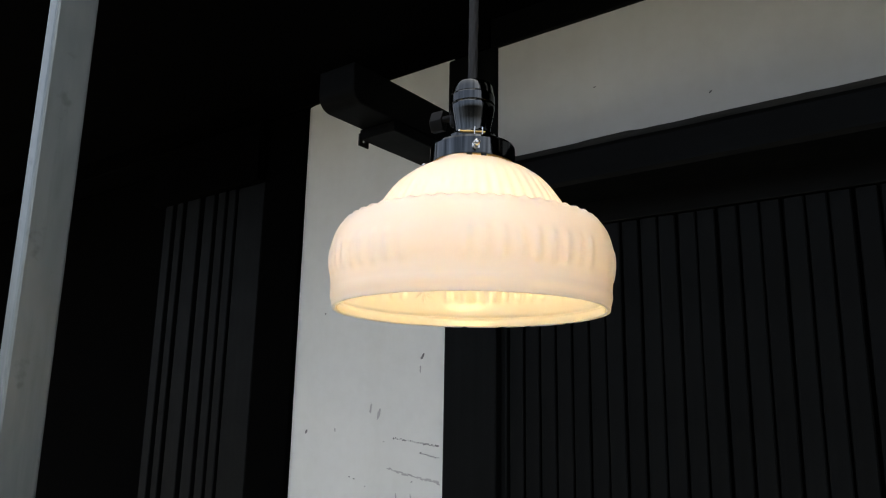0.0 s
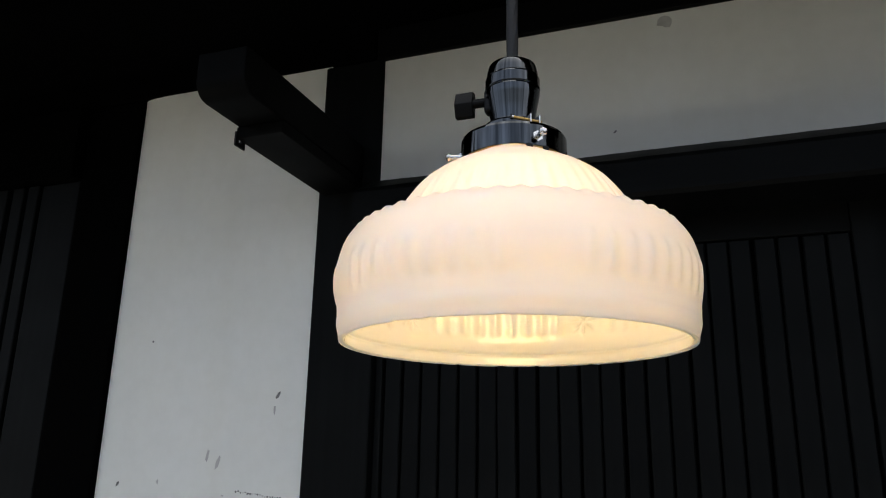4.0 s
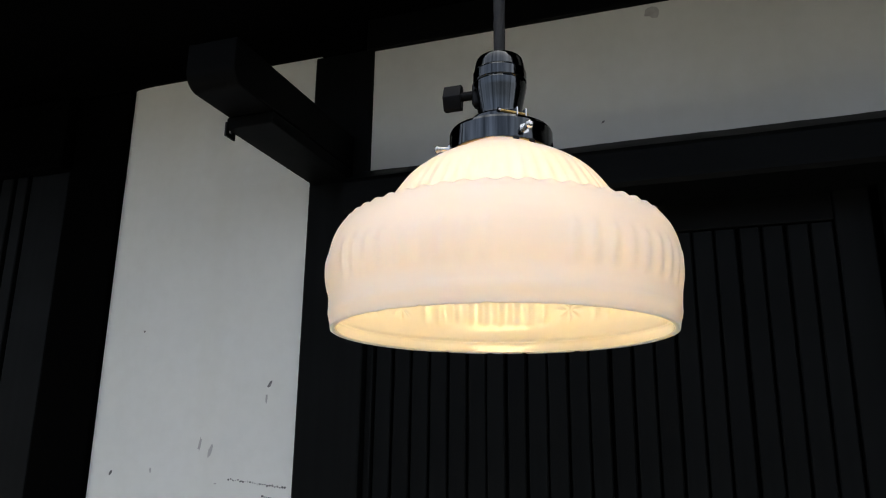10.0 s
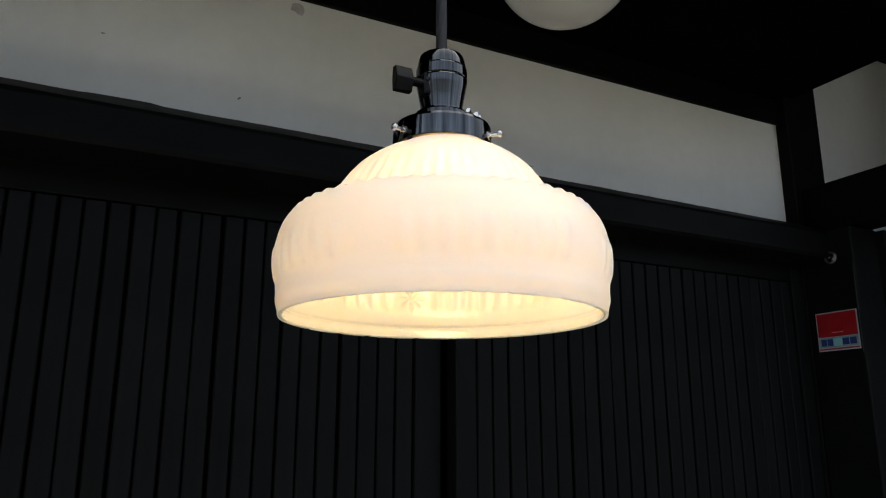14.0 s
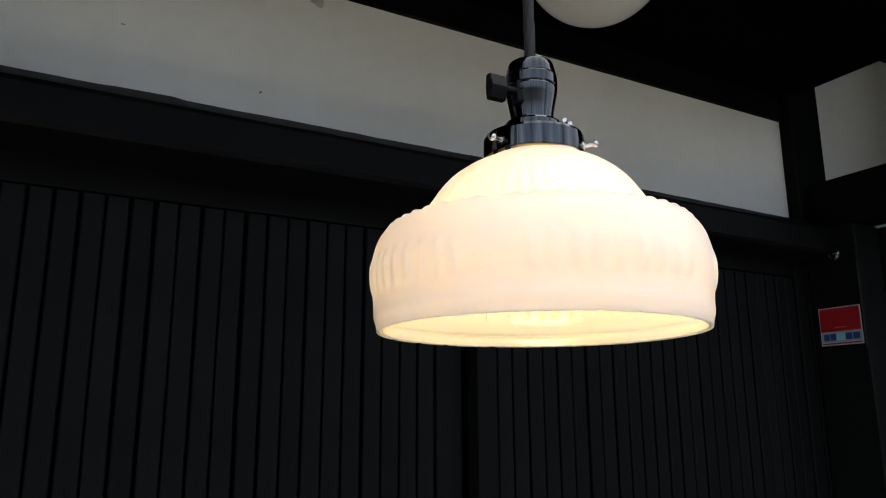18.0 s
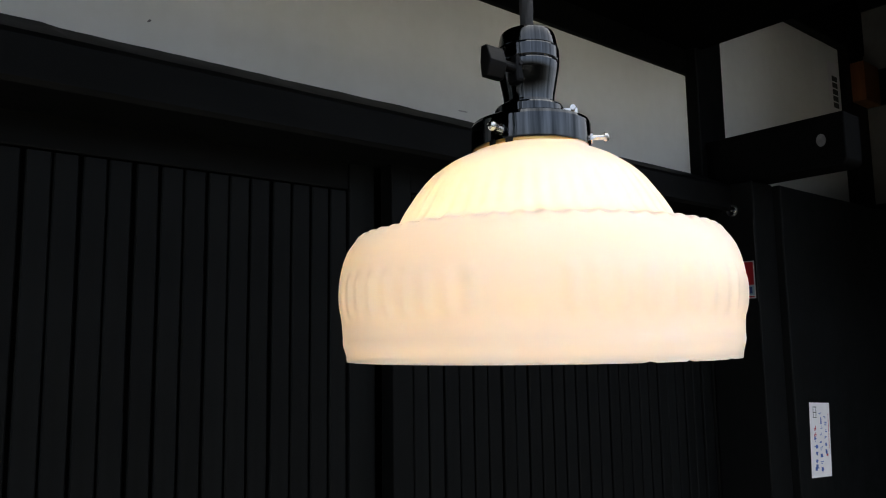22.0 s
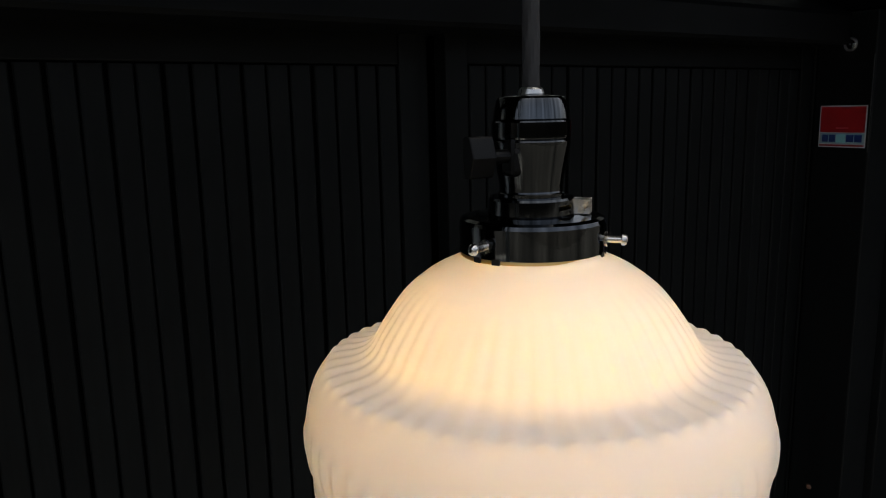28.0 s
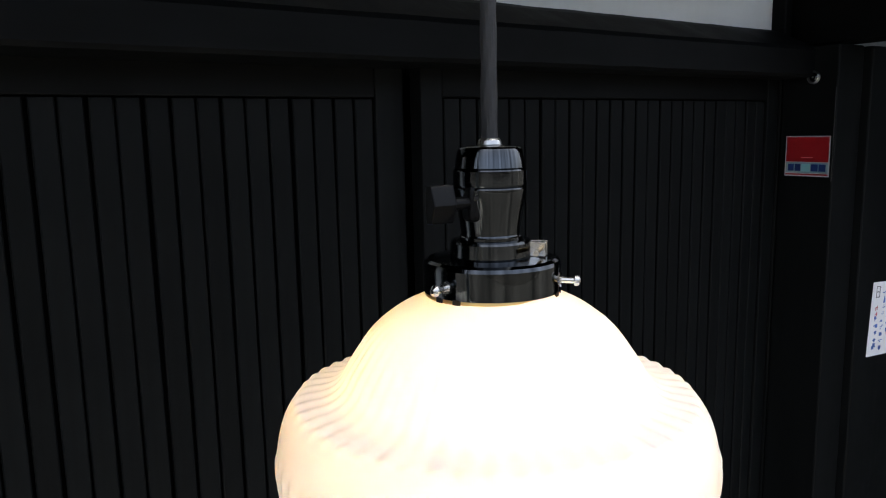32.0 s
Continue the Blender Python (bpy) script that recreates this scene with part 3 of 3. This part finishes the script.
    Ri, Zi = soft[:, None] - (wall - relief_in) * nr[:, None], z[:, None] - (wall - relief_in) * nz[:, None]
    nick = sum(d * np.exp(-((np.degrees(ang) - a + 180) % 360 - 180) ** 2 / w ** 2) for a, w, d in ((250, 1.2, 0.0006), (262, 0.8, 0.0008), (281, 1.5, 0.0005), (74, 1.2, 0.0007), (96, 0.9, 0.0008), (110, 1.6, 0.0006), (128, 1, 0.0006)))
    Z[0] += nick
    Zi[0] = Z[0] + 0.0006
    grid = []
    for A, B in ((R, Z), (Ri, Zi)):
        grid.append(np.stack([A * np.cos(ang), A * np.sin(ang) - 0.0011, B], -1).reshape(-1, 3))
    rows_n = len(q)
    faces = []
    idx = np.arange(n_ang)
    nxt = (idx + 1) % n_ang
    for i in range(rows_n - 1):
        a, b = i * n_ang, (i + 1) * n_ang
        faces.append(np.stack([a + idx, a + nxt, b + nxt, b + idx], -1))
        o = rows_n * n_ang
        faces.append(np.stack([o + b + idx, o + b + nxt, o + a + nxt, o + a + idx], -1))
    o, t = rows_n * n_ang, (rows_n - 1) * n_ang
    faces.append(np.stack([o + idx, o + nxt, nxt, idx], -1))
    faces.append(np.stack([t + idx, t + nxt, o + t + nxt, o + t + idx], -1))
    me = bpy.data.meshes.new("shade")
    me.from_pydata(np.concatenate(grid).tolist(), [], np.concatenate(faces).tolist())
    me.materials.append(OPAL)
    me.materials.append(OPAL_IN)
    inside = np.zeros(len(me.polygons), dtype=np.int32)
    inside[n_ang:2 * n_ang * (rows_n - 1)] = np.tile(np.repeat([0, 1], n_ang), rows_n)[n_ang:2 * n_ang * (rows_n - 1)]
    me.polygons.foreach_set("material_index", inside)
    me.shade_smooth()
    return me


shade = new("shade", shade_mesh())
shade.parent = lamp
shade["label"] = "cream milk-glass shade with flutes and ribs"


def on_lamp(name, bm, mat, parent=lamp, label="", smooth=True):
    ob = part(name, bm, mat, parent, label)
    return sharpen(ob) if smooth else ob


axis = (LX, LY, 0)
sock = (LX - 0.0005, LY, 0)
holder = on_lamp("shade_holder", lathe([(0.0335, 1.8957), (0.0352, 1.8954), (0.0354, 1.8968), (0.0353, 1.9092), (0.0346, 1.9110), (0.0325, 1.9120), (0.0225, 1.9128), (0.019, 1.9128), (0.019, 1.9104), (0.031, 1.9096), (0.0332, 1.908)], 96, axis, True), BLACK_PLATE, label="glossy black shade holder")
on_lamp("spring_ring", lathe([(0.0326, 1.8928), (0.0344, 1.8928), (0.0347, 1.8940), (0.0344, 1.8955), (0.0326, 1.8955)], 96, axis, True), BRASS, label="brass ring under the holder")
on_lamp("collar", lathe([(0, 1.9126), (0.0206, 1.9126), (0.0209, 1.9134), (0.0205, 1.9200), (0.0199, 1.9211), (0.0152, 1.9215), (0, 1.9215)], 96, sock), BLACK_PLATE, label="black clamping collar")
socket = on_lamp("socket", lathe([(0, 1.9215), (0.0158, 1.9215), (0.0158, 1.9230), (0.0152, 1.9234), (0.0150, 1.9242), (0.0152, 1.9272), (0.0164, 1.9342), (0.0179, 1.9420), (0.0187, 1.9460), (0.0187, 1.9472), (0.0184, 1.9479), (0.0180, 1.9481), (0, 1.9481)], 128, sock), BLACK_PLATE, label="glossy black lamp socket")
on_lamp("band", lathe([(0, 1.9481), (0.0180, 1.9481), (0.0186, 1.9486), (0.0188, 1.9493), (0.0187, 1.9562), (0.0184, 1.9569), (0.0174, 1.9572), (0, 1.9572)], 128, sock), BLACK_PLATE, socket)
on_lamp("cap", lathe([(0, 1.9572), (0.0176, 1.9572), (0.0180, 1.9577), (0.0174, 1.9618), (0.0165, 1.9658), (0.0159, 1.9670), (0.0150, 1.9677), (0.0138, 1.9681), (0.0085, 1.9686), (0, 1.9686)], 128, sock), BLACK_PLATE, socket, "tapered black cap")
on_lamp("cable_grip", lathe([(0, 1.9685), (0.0060, 1.9685), (0.0062, 1.9691), (0.0057, 1.9711), (0.0050, 1.9719), (0.0044, 1.9722), (0, 1.9722)], 48, sock), STEEL, label="bright cable grip")


def cable():
    """Braided cable: a twisted surface with a slight lean."""
    bm = bmesh.new()
    rings, steps = 150, 20
    prev = None
    for i in range(rings):
        f = i / (rings - 1)
        z = 1.9715 + (2.4912 - 1.9715) * f
        cx, cy = LX - 0.0005 + 0.0045 * f * f, LY + 0.003 * f
        ring = [bm.verts.new((cx + (0.0041 + 0.00016 * math.cos(6 * (a + z * 260))) * math.cos(a), cy + (0.0041 + 0.00016 * math.cos(6 * (a + z * 260))) * math.sin(a), z)) for a in (2 * math.pi * k / steps for k in range(steps))]
        if prev:
            for k in range(steps):
                bm.faces.new((prev[k], prev[(k + 1) % steps], ring[(k + 1) % steps], ring[k]))
        prev = ring
    return bm


on_lamp("cable", cable(), CABLE, label="black braided cable")
on_lamp("ceiling_cup", lathe([(0, 2.491), (0.034, 2.491), (0.034, 2.478), (0.024, 2.462), (0.008, 2.455), (0, 2.455)], 48, (LX + 0.004, LY + 0.003, 0)), BLACK_PLATE)

# turning key of the socket, pointing along the wall
key = on_lamp("key", prism([(LY - 0.0096, 1.9410), (LY - 0.0062, 1.9505), (LY - 0.0014, 1.9505), (LY - 0.0004, 1.9410), (LY - 0.0014, 1.9320), (LY - 0.0062, 1.9320)], "x", -0.0400, -0.0268, 0.0008), MATTE, label="flat black turning key")
on_lamp("key_stem", rod((-0.0285, LY - 0.005, 1.9412), (-0.014, LY - 0.005, 1.9412), 0.0032), MATTE, key)
on_lamp("key_boss", box(-0.0188, -0.010, LY - 0.0095, LY + 0.0005, 1.9315, 1.9500, 0.003, 3), MATTE, key)
on_lamp("screw", rod((-0.0160, LY - 0.0088, 1.9435), (-0.0166, LY - 0.0104, 1.9435), 0.0013, 12), IRON, key)


def radial(az, r, z):
    return (LX + r * math.sin(radians(az)), LY - r * math.cos(radians(az)), z)


def set_screw(az):
    s = on_lamp("set_screw", rod(radial(az, 0.0335, 1.9012), radial(az, 0.0435, 1.9012), 0.00165, 14), CHROME, label="bright steel set screw")
    dome = lathe([(0, 0), (0.0026, 0), (0.0028, 0.0006), (0.0027, 0.0015), (0.0021, 0.0025), (0.0011, 0.0030), (0, 0.0031)], 20)
    aim = Vector(radial(az, 1, 0)) - Vector(radial(az, 0, 0))
    bmesh.ops.transform(dome, matrix=Matrix.Translation(radial(az, 0.0426, 1.9012)) @ aim.to_track_quat("Z", "Y").to_matrix().to_4x4(), verts=dome.verts[:])
    on_lamp("head", dome, CHROME, s)
    on_lamp("nut", rod(radial(az, 0.0345, 1.9012), radial(az, 0.0362, 1.9012), 0.0036, 6), CHROME, s)
    return s


for az in (39.5, -75.0, 159.5):
    set_screw(az)
# spring tabs hanging under the holder beside each screw
for az in (31.0, 50.0, -84.0, -66.0, 151.0, 168.0):
    tab = Matrix.Translation((LX, LY, 0)) @ Matrix.Rotation(radians(az), 4, "Z")
    on_lamp("spring_tab", turned(box(-0.0022, 0.0022, -0.0353, -0.0338, 1.8932, 1.8962, 0.0003, 1), tab), IRON)
# clamp ears of the collar with a cross screw
A = radians(41)
ear = Matrix.Translation((LX, LY, 0)) @ Matrix.Rotation(A, 4, "Z")
clip = on_lamp("clamp_ear", turned(box(-0.0018, -0.0008, -0.0280, -0.0195, 1.9128, 1.9202, 0.0003, 1), ear), CHROME, label="bent steel clamp ears")
on_lamp("clamp_ear", turned(box(0.0046, 0.0056, -0.0280, -0.0195, 1.9128, 1.9202, 0.0003, 1), ear), CHROME)
on_lamp("cross_screw", turned(rod((-0.0135, -0.0252, 1.9165), (0.0075, -0.0252, 1.9165), 0.0011, 12), ear), BRASS, clip)
on_lamp("screw_head", turned(rod((-0.0145, -0.0252, 1.9165), (-0.0130, -0.0252, 1.9165), 0.0016, 14), ear), CHROME, clip)
BULB_R, BULB_Z = 0.0220, 1.840
ball = [(BULB_R * math.sin(a), BULB_Z - BULB_R * math.cos(a)) for a in np.linspace(0, radians(147), 22)]
on_lamp("bulb", lathe([(0, BULB_Z - BULB_R)] + ball[1:] + [(0.0116, 1.8606), (0, 1.8608)], 40, axis), glow, label="lit frosted bulb")
on_lamp("bulb_cap", lathe([(0, 1.8610), (0.0116, 1.8610), (0.0128, 1.870), (0.0134, 1.884), (0.0134, 1.912), (0, 1.912)], 32, axis), WHITE_CAP)

# ---- sticker, lens and note ----
sticker = tagged(part("sticker", box(1.2752, 1.2758, -0.148, -0.050, 1.868, 1.9525, 0), PALE_EDGE), "small red and pale blue security sticker on the jamb", "sticker")
part("red_field", box(1.2746, 1.2751, -0.1455, -0.0525, 1.8985, 1.950, 0), RED, sticker)
part("blue_field", box(1.2746, 1.2751, -0.1455, -0.0525, 1.8755, 1.8970, 0), PALE, sticker)
part("red_line", box(1.2746, 1.2751, -0.1455, -0.0525, 1.8705, 1.8735, 0), RED, sticker)
for a, b in ((-0.058, -0.071), (-0.073, -0.086), (-0.109, -0.124), (-0.126, -0.141)):
    part("dark_block", box(1.2740, 1.2745, b, a, 1.879, 1.8935, 0), NAVY, sticker)

part("pale_block", box(1.2740, 1.2745, -0.107, -0.088, 1.878, 1.8945, 0), PALE_2, sticker)
part("pale_line", box(1.2740, 1.2745, -0.112, -0.086, 1.9065, 1.9080, 0), PINK, sticker)
lens = tagged(empty("door_lens", (1.276, -0.104, 2.072)), "small round steel lens on the black jamb", "lens")
toward = Matrix.Translation((1.2762, -0.104, 2.072)) @ Matrix.Rotation(radians(-90), 4, "Y")
on_lamp("ring", turned(lathe([(0.0138, 0), (0.0138, 0.003), (0.0128, 0.0052), (0.0112, 0.0058), (0.0098, 0.005), (0.0094, 0.0025), (0.0094, 0)], 40, (0, 0, 0), True), toward), STEEL, lens, "worn steel ring")
on_lamp("glass", turned(lathe([(0, 0.0052), (0.003, 0.0050), (0.006, 0.0042), (0.0085, 0.0026), (0.0094, 0.001), (0, 0.0005)], 32), toward), BLACK_PLATE, lens, "dark convex glass")
on_lamp("boss", turned(lathe([(0, 0.0068), (0.0014, 0.0064), (0.0022, 0.005), (0, 0.0048)], 20), toward), STEEL, lens)
wire = tagged(part("wire", rod((1.2745, -0.153, 1.86), (1.2745, -0.153, 2.05), 0.0012, 8), IRON), "thin dark wire along the jamb edge", "wire")

NY = -0.1725
note = tagged(empty("paper_note", (1.48, NY, 1.55)), "white paper note with blue and red handwriting on the panel", "note")
NOTE_TURN = Matrix.Translation((1.478, NY, 1.5435)) @ Matrix.Rotation(radians(4), 4, "Y")
part("sheet", turned(box(-0.049, 0.049, -0.0008, 0.0, -0.084, 0.084, 0), NOTE_TURN), PAPER, note)


def stroke(u, v, w, h, mat):
    part("stroke", turned(box(u - w / 2, u + w / 2, -0.0013, -0.0009, v - h / 2, v + h / 2, 0), NOTE_TURN), mat, note)


rng = random.Random(7)
for col, (u, v0, v1) in enumerate(((0.026, 0.052, -0.03), (0.002, 0.058, -0.068), (-0.024, 0.0, -0.072))):
    v = v0
    while v > v1:
        for j in range(3):
            stroke(u + rng.uniform(-0.005, 0.005), v + rng.uniform(-0.004, 0.004), rng.choice((0.010, 0.003, 0.006)), rng.choice((0.0018, 0.008, 0.0018)), BLUE_INK)
        v -= 0.0155
for v in (0.026, 0.012):
    stroke(-0.026, v, 0.010, 0.002, RED_INK), stroke(-0.024, v, 0.002, 0.010, RED_INK), stroke(-0.030, v - 0.003, 0.002, 0.006, RED_INK)
stroke(0.030, -0.035, 0.008, 0.006, RED_INK), stroke(0.041, 0.02, 0.0012, 0.08, RED_INK)
for a, b in ((-0.033, 0.062), (-0.019, 0.062)):
    stroke(a, b, 0.0015, 0.026, BLACK_INK)
for b in (0.050, 0.062, 0.074):
    stroke(-0.026, b, 0.014, 0.0016, BLACK_INK)

label_strip = tagged(empty("label_strip", (2.13, -0.001, 2.6)), "pale vertical label strip with dark lettering on the plaster", "label")
part("strip", box(2.088, 2.165, -0.0015, -0.0005, 2.495, 2.655, 0), PAPER, label_strip)
for k in range(5):
    part("dark_block", box(2.112, 2.148, -0.0022, -0.0016, 2.505 + 0.022 * k, 2.522 + 0.022 * k, 0), BLACK_INK, label_strip)
tagged(part("wooden_box", box(2.178, 2.294, -0.075, -0.0315, 2.525, 2.655, 0.004), BROWN), "small brown wooden box fixed to the end post", "box")

# ---- scuffs on the plaster ----
def fleck(wall, x, z, w, h, mat, tilt=0.0, seed=0, name="scuff"):
    g = random.Random(seed)
    pts = []
    for k in range(10):
        a = 2 * math.pi * k / 10
        f = g.uniform(0.55, 1.1)
        u, v = f * w / 2 * math.cos(a), f * h / 2 * math.sin(a)
        pts.append((x + u * math.cos(tilt) - v * math.sin(tilt), z + u * math.sin(tilt) + v * math.cos(tilt)))
    return part(name, blot(pts, -0.0001 - 0.00003 * (seed % 7), 0.0004), mat, wall)


fleck(panel, -0.611, 1.804, 0.018, 0.007, SCUFF, 0.8, 1)
fleck(panel, -0.6165, 1.779, 0.004, 0.022, SMUDGE, 0, 2)
fleck(panel, -0.898, 1.908, 0.006, 0.005, SCUFF, 0, 3)
fleck(panel, -0.941, 1.647, 0.014, 0.006, SCUFF, 0.9, 4)
fleck(panel, -0.851, 1.652, 0.005, 0.009, SMUDGE, 0, 5)
fleck(panel, -0.725, 1.689, 0.008, 0.030, SMUDGE, -0.25, 6)
fleck(panel, -0.748, 1.70, 0.007, 0.028, SMUDGE, -0.1, 8)
fleck(panel, -0.709, 1.633, 0.007, 0.003, SMUDGE, 0, 9)
fleck(panel, -0.802, 1.558, 0.005, 0.003, SCUFF, -0.3, 10)
fleck(panel, -0.789, 1.555, 0.006, 0.003, SCUFF, -0.3, 11)
fleck(panel, -0.633, 1.559, 0.007, 0.002, SCUFF, 0.2, 12)
fleck(panel, -0.672, 1.526, 0.004, 0.02, SMUDGE, 0.1, 13)
fleck(panel, -0.634, 1.525, 0.004, 0.024, SMUDGE, 0.1, 14)
fleck(panel, -0.757, 1.542, 0.004, 0.003, SMUDGE, 0.1, 15)
gr_ = random.Random(21)
for k in range(24):
    f = k / 23
    fleck(panel, -0.682 + 0.114 * f, 1.6415 - 0.0125 * f + gr_.uniform(-0.0012, 0.0012), gr_.uniform(0.002, 0.006), gr_.uniform(0.002, 0.005), SCUFF if gr_.random() < 0.6 else SMUDGE, gr_.uniform(-0.6, 0.6), 30 + k)
for k in range(12):
    f = k / 11
    fleck(panel, -0.611 + 0.045 * f, 1.6145 - 0.007 * f + gr_.uniform(-0.001, 0.001), gr_.uniform(0.003, 0.007), gr_.uniform(0.002, 0.004), SMUDGE if k % 3 else SCUFF, gr_.uniform(-0.4, 0.4), 60 + k)
for k in range(26):
    f = k / 25
    fleck(panel, -0.694 + 0.128 * f, 1.582 - 0.021 * f ** 0.8 + gr_.uniform(-0.002, 0.002), gr_.uniform(0.006, 0.014), gr_.uniform(0.002, 0.004 + 0.004 * f), SMUDGE, -0.15, 80 + k)
fleck(band, -0.011, 2.223, 0.009, 0.0035, SCUFF, 0.6, 4)
fleck(band, -0.219, 2.285, 0.008, 0.002, SCUFF, 0.1, 16)
fleck(band, 0.078, 2.408, 0.026, 0.024, SMUDGE, 0.3, 5)
fleck(band, 0.072, 2.412, 0.012, 0.014, SMUDGE, 0.0, 17)
fleck(band, 0.55, 2.20, 0.03, 0.004, SMUDGE, 0.0, 18)
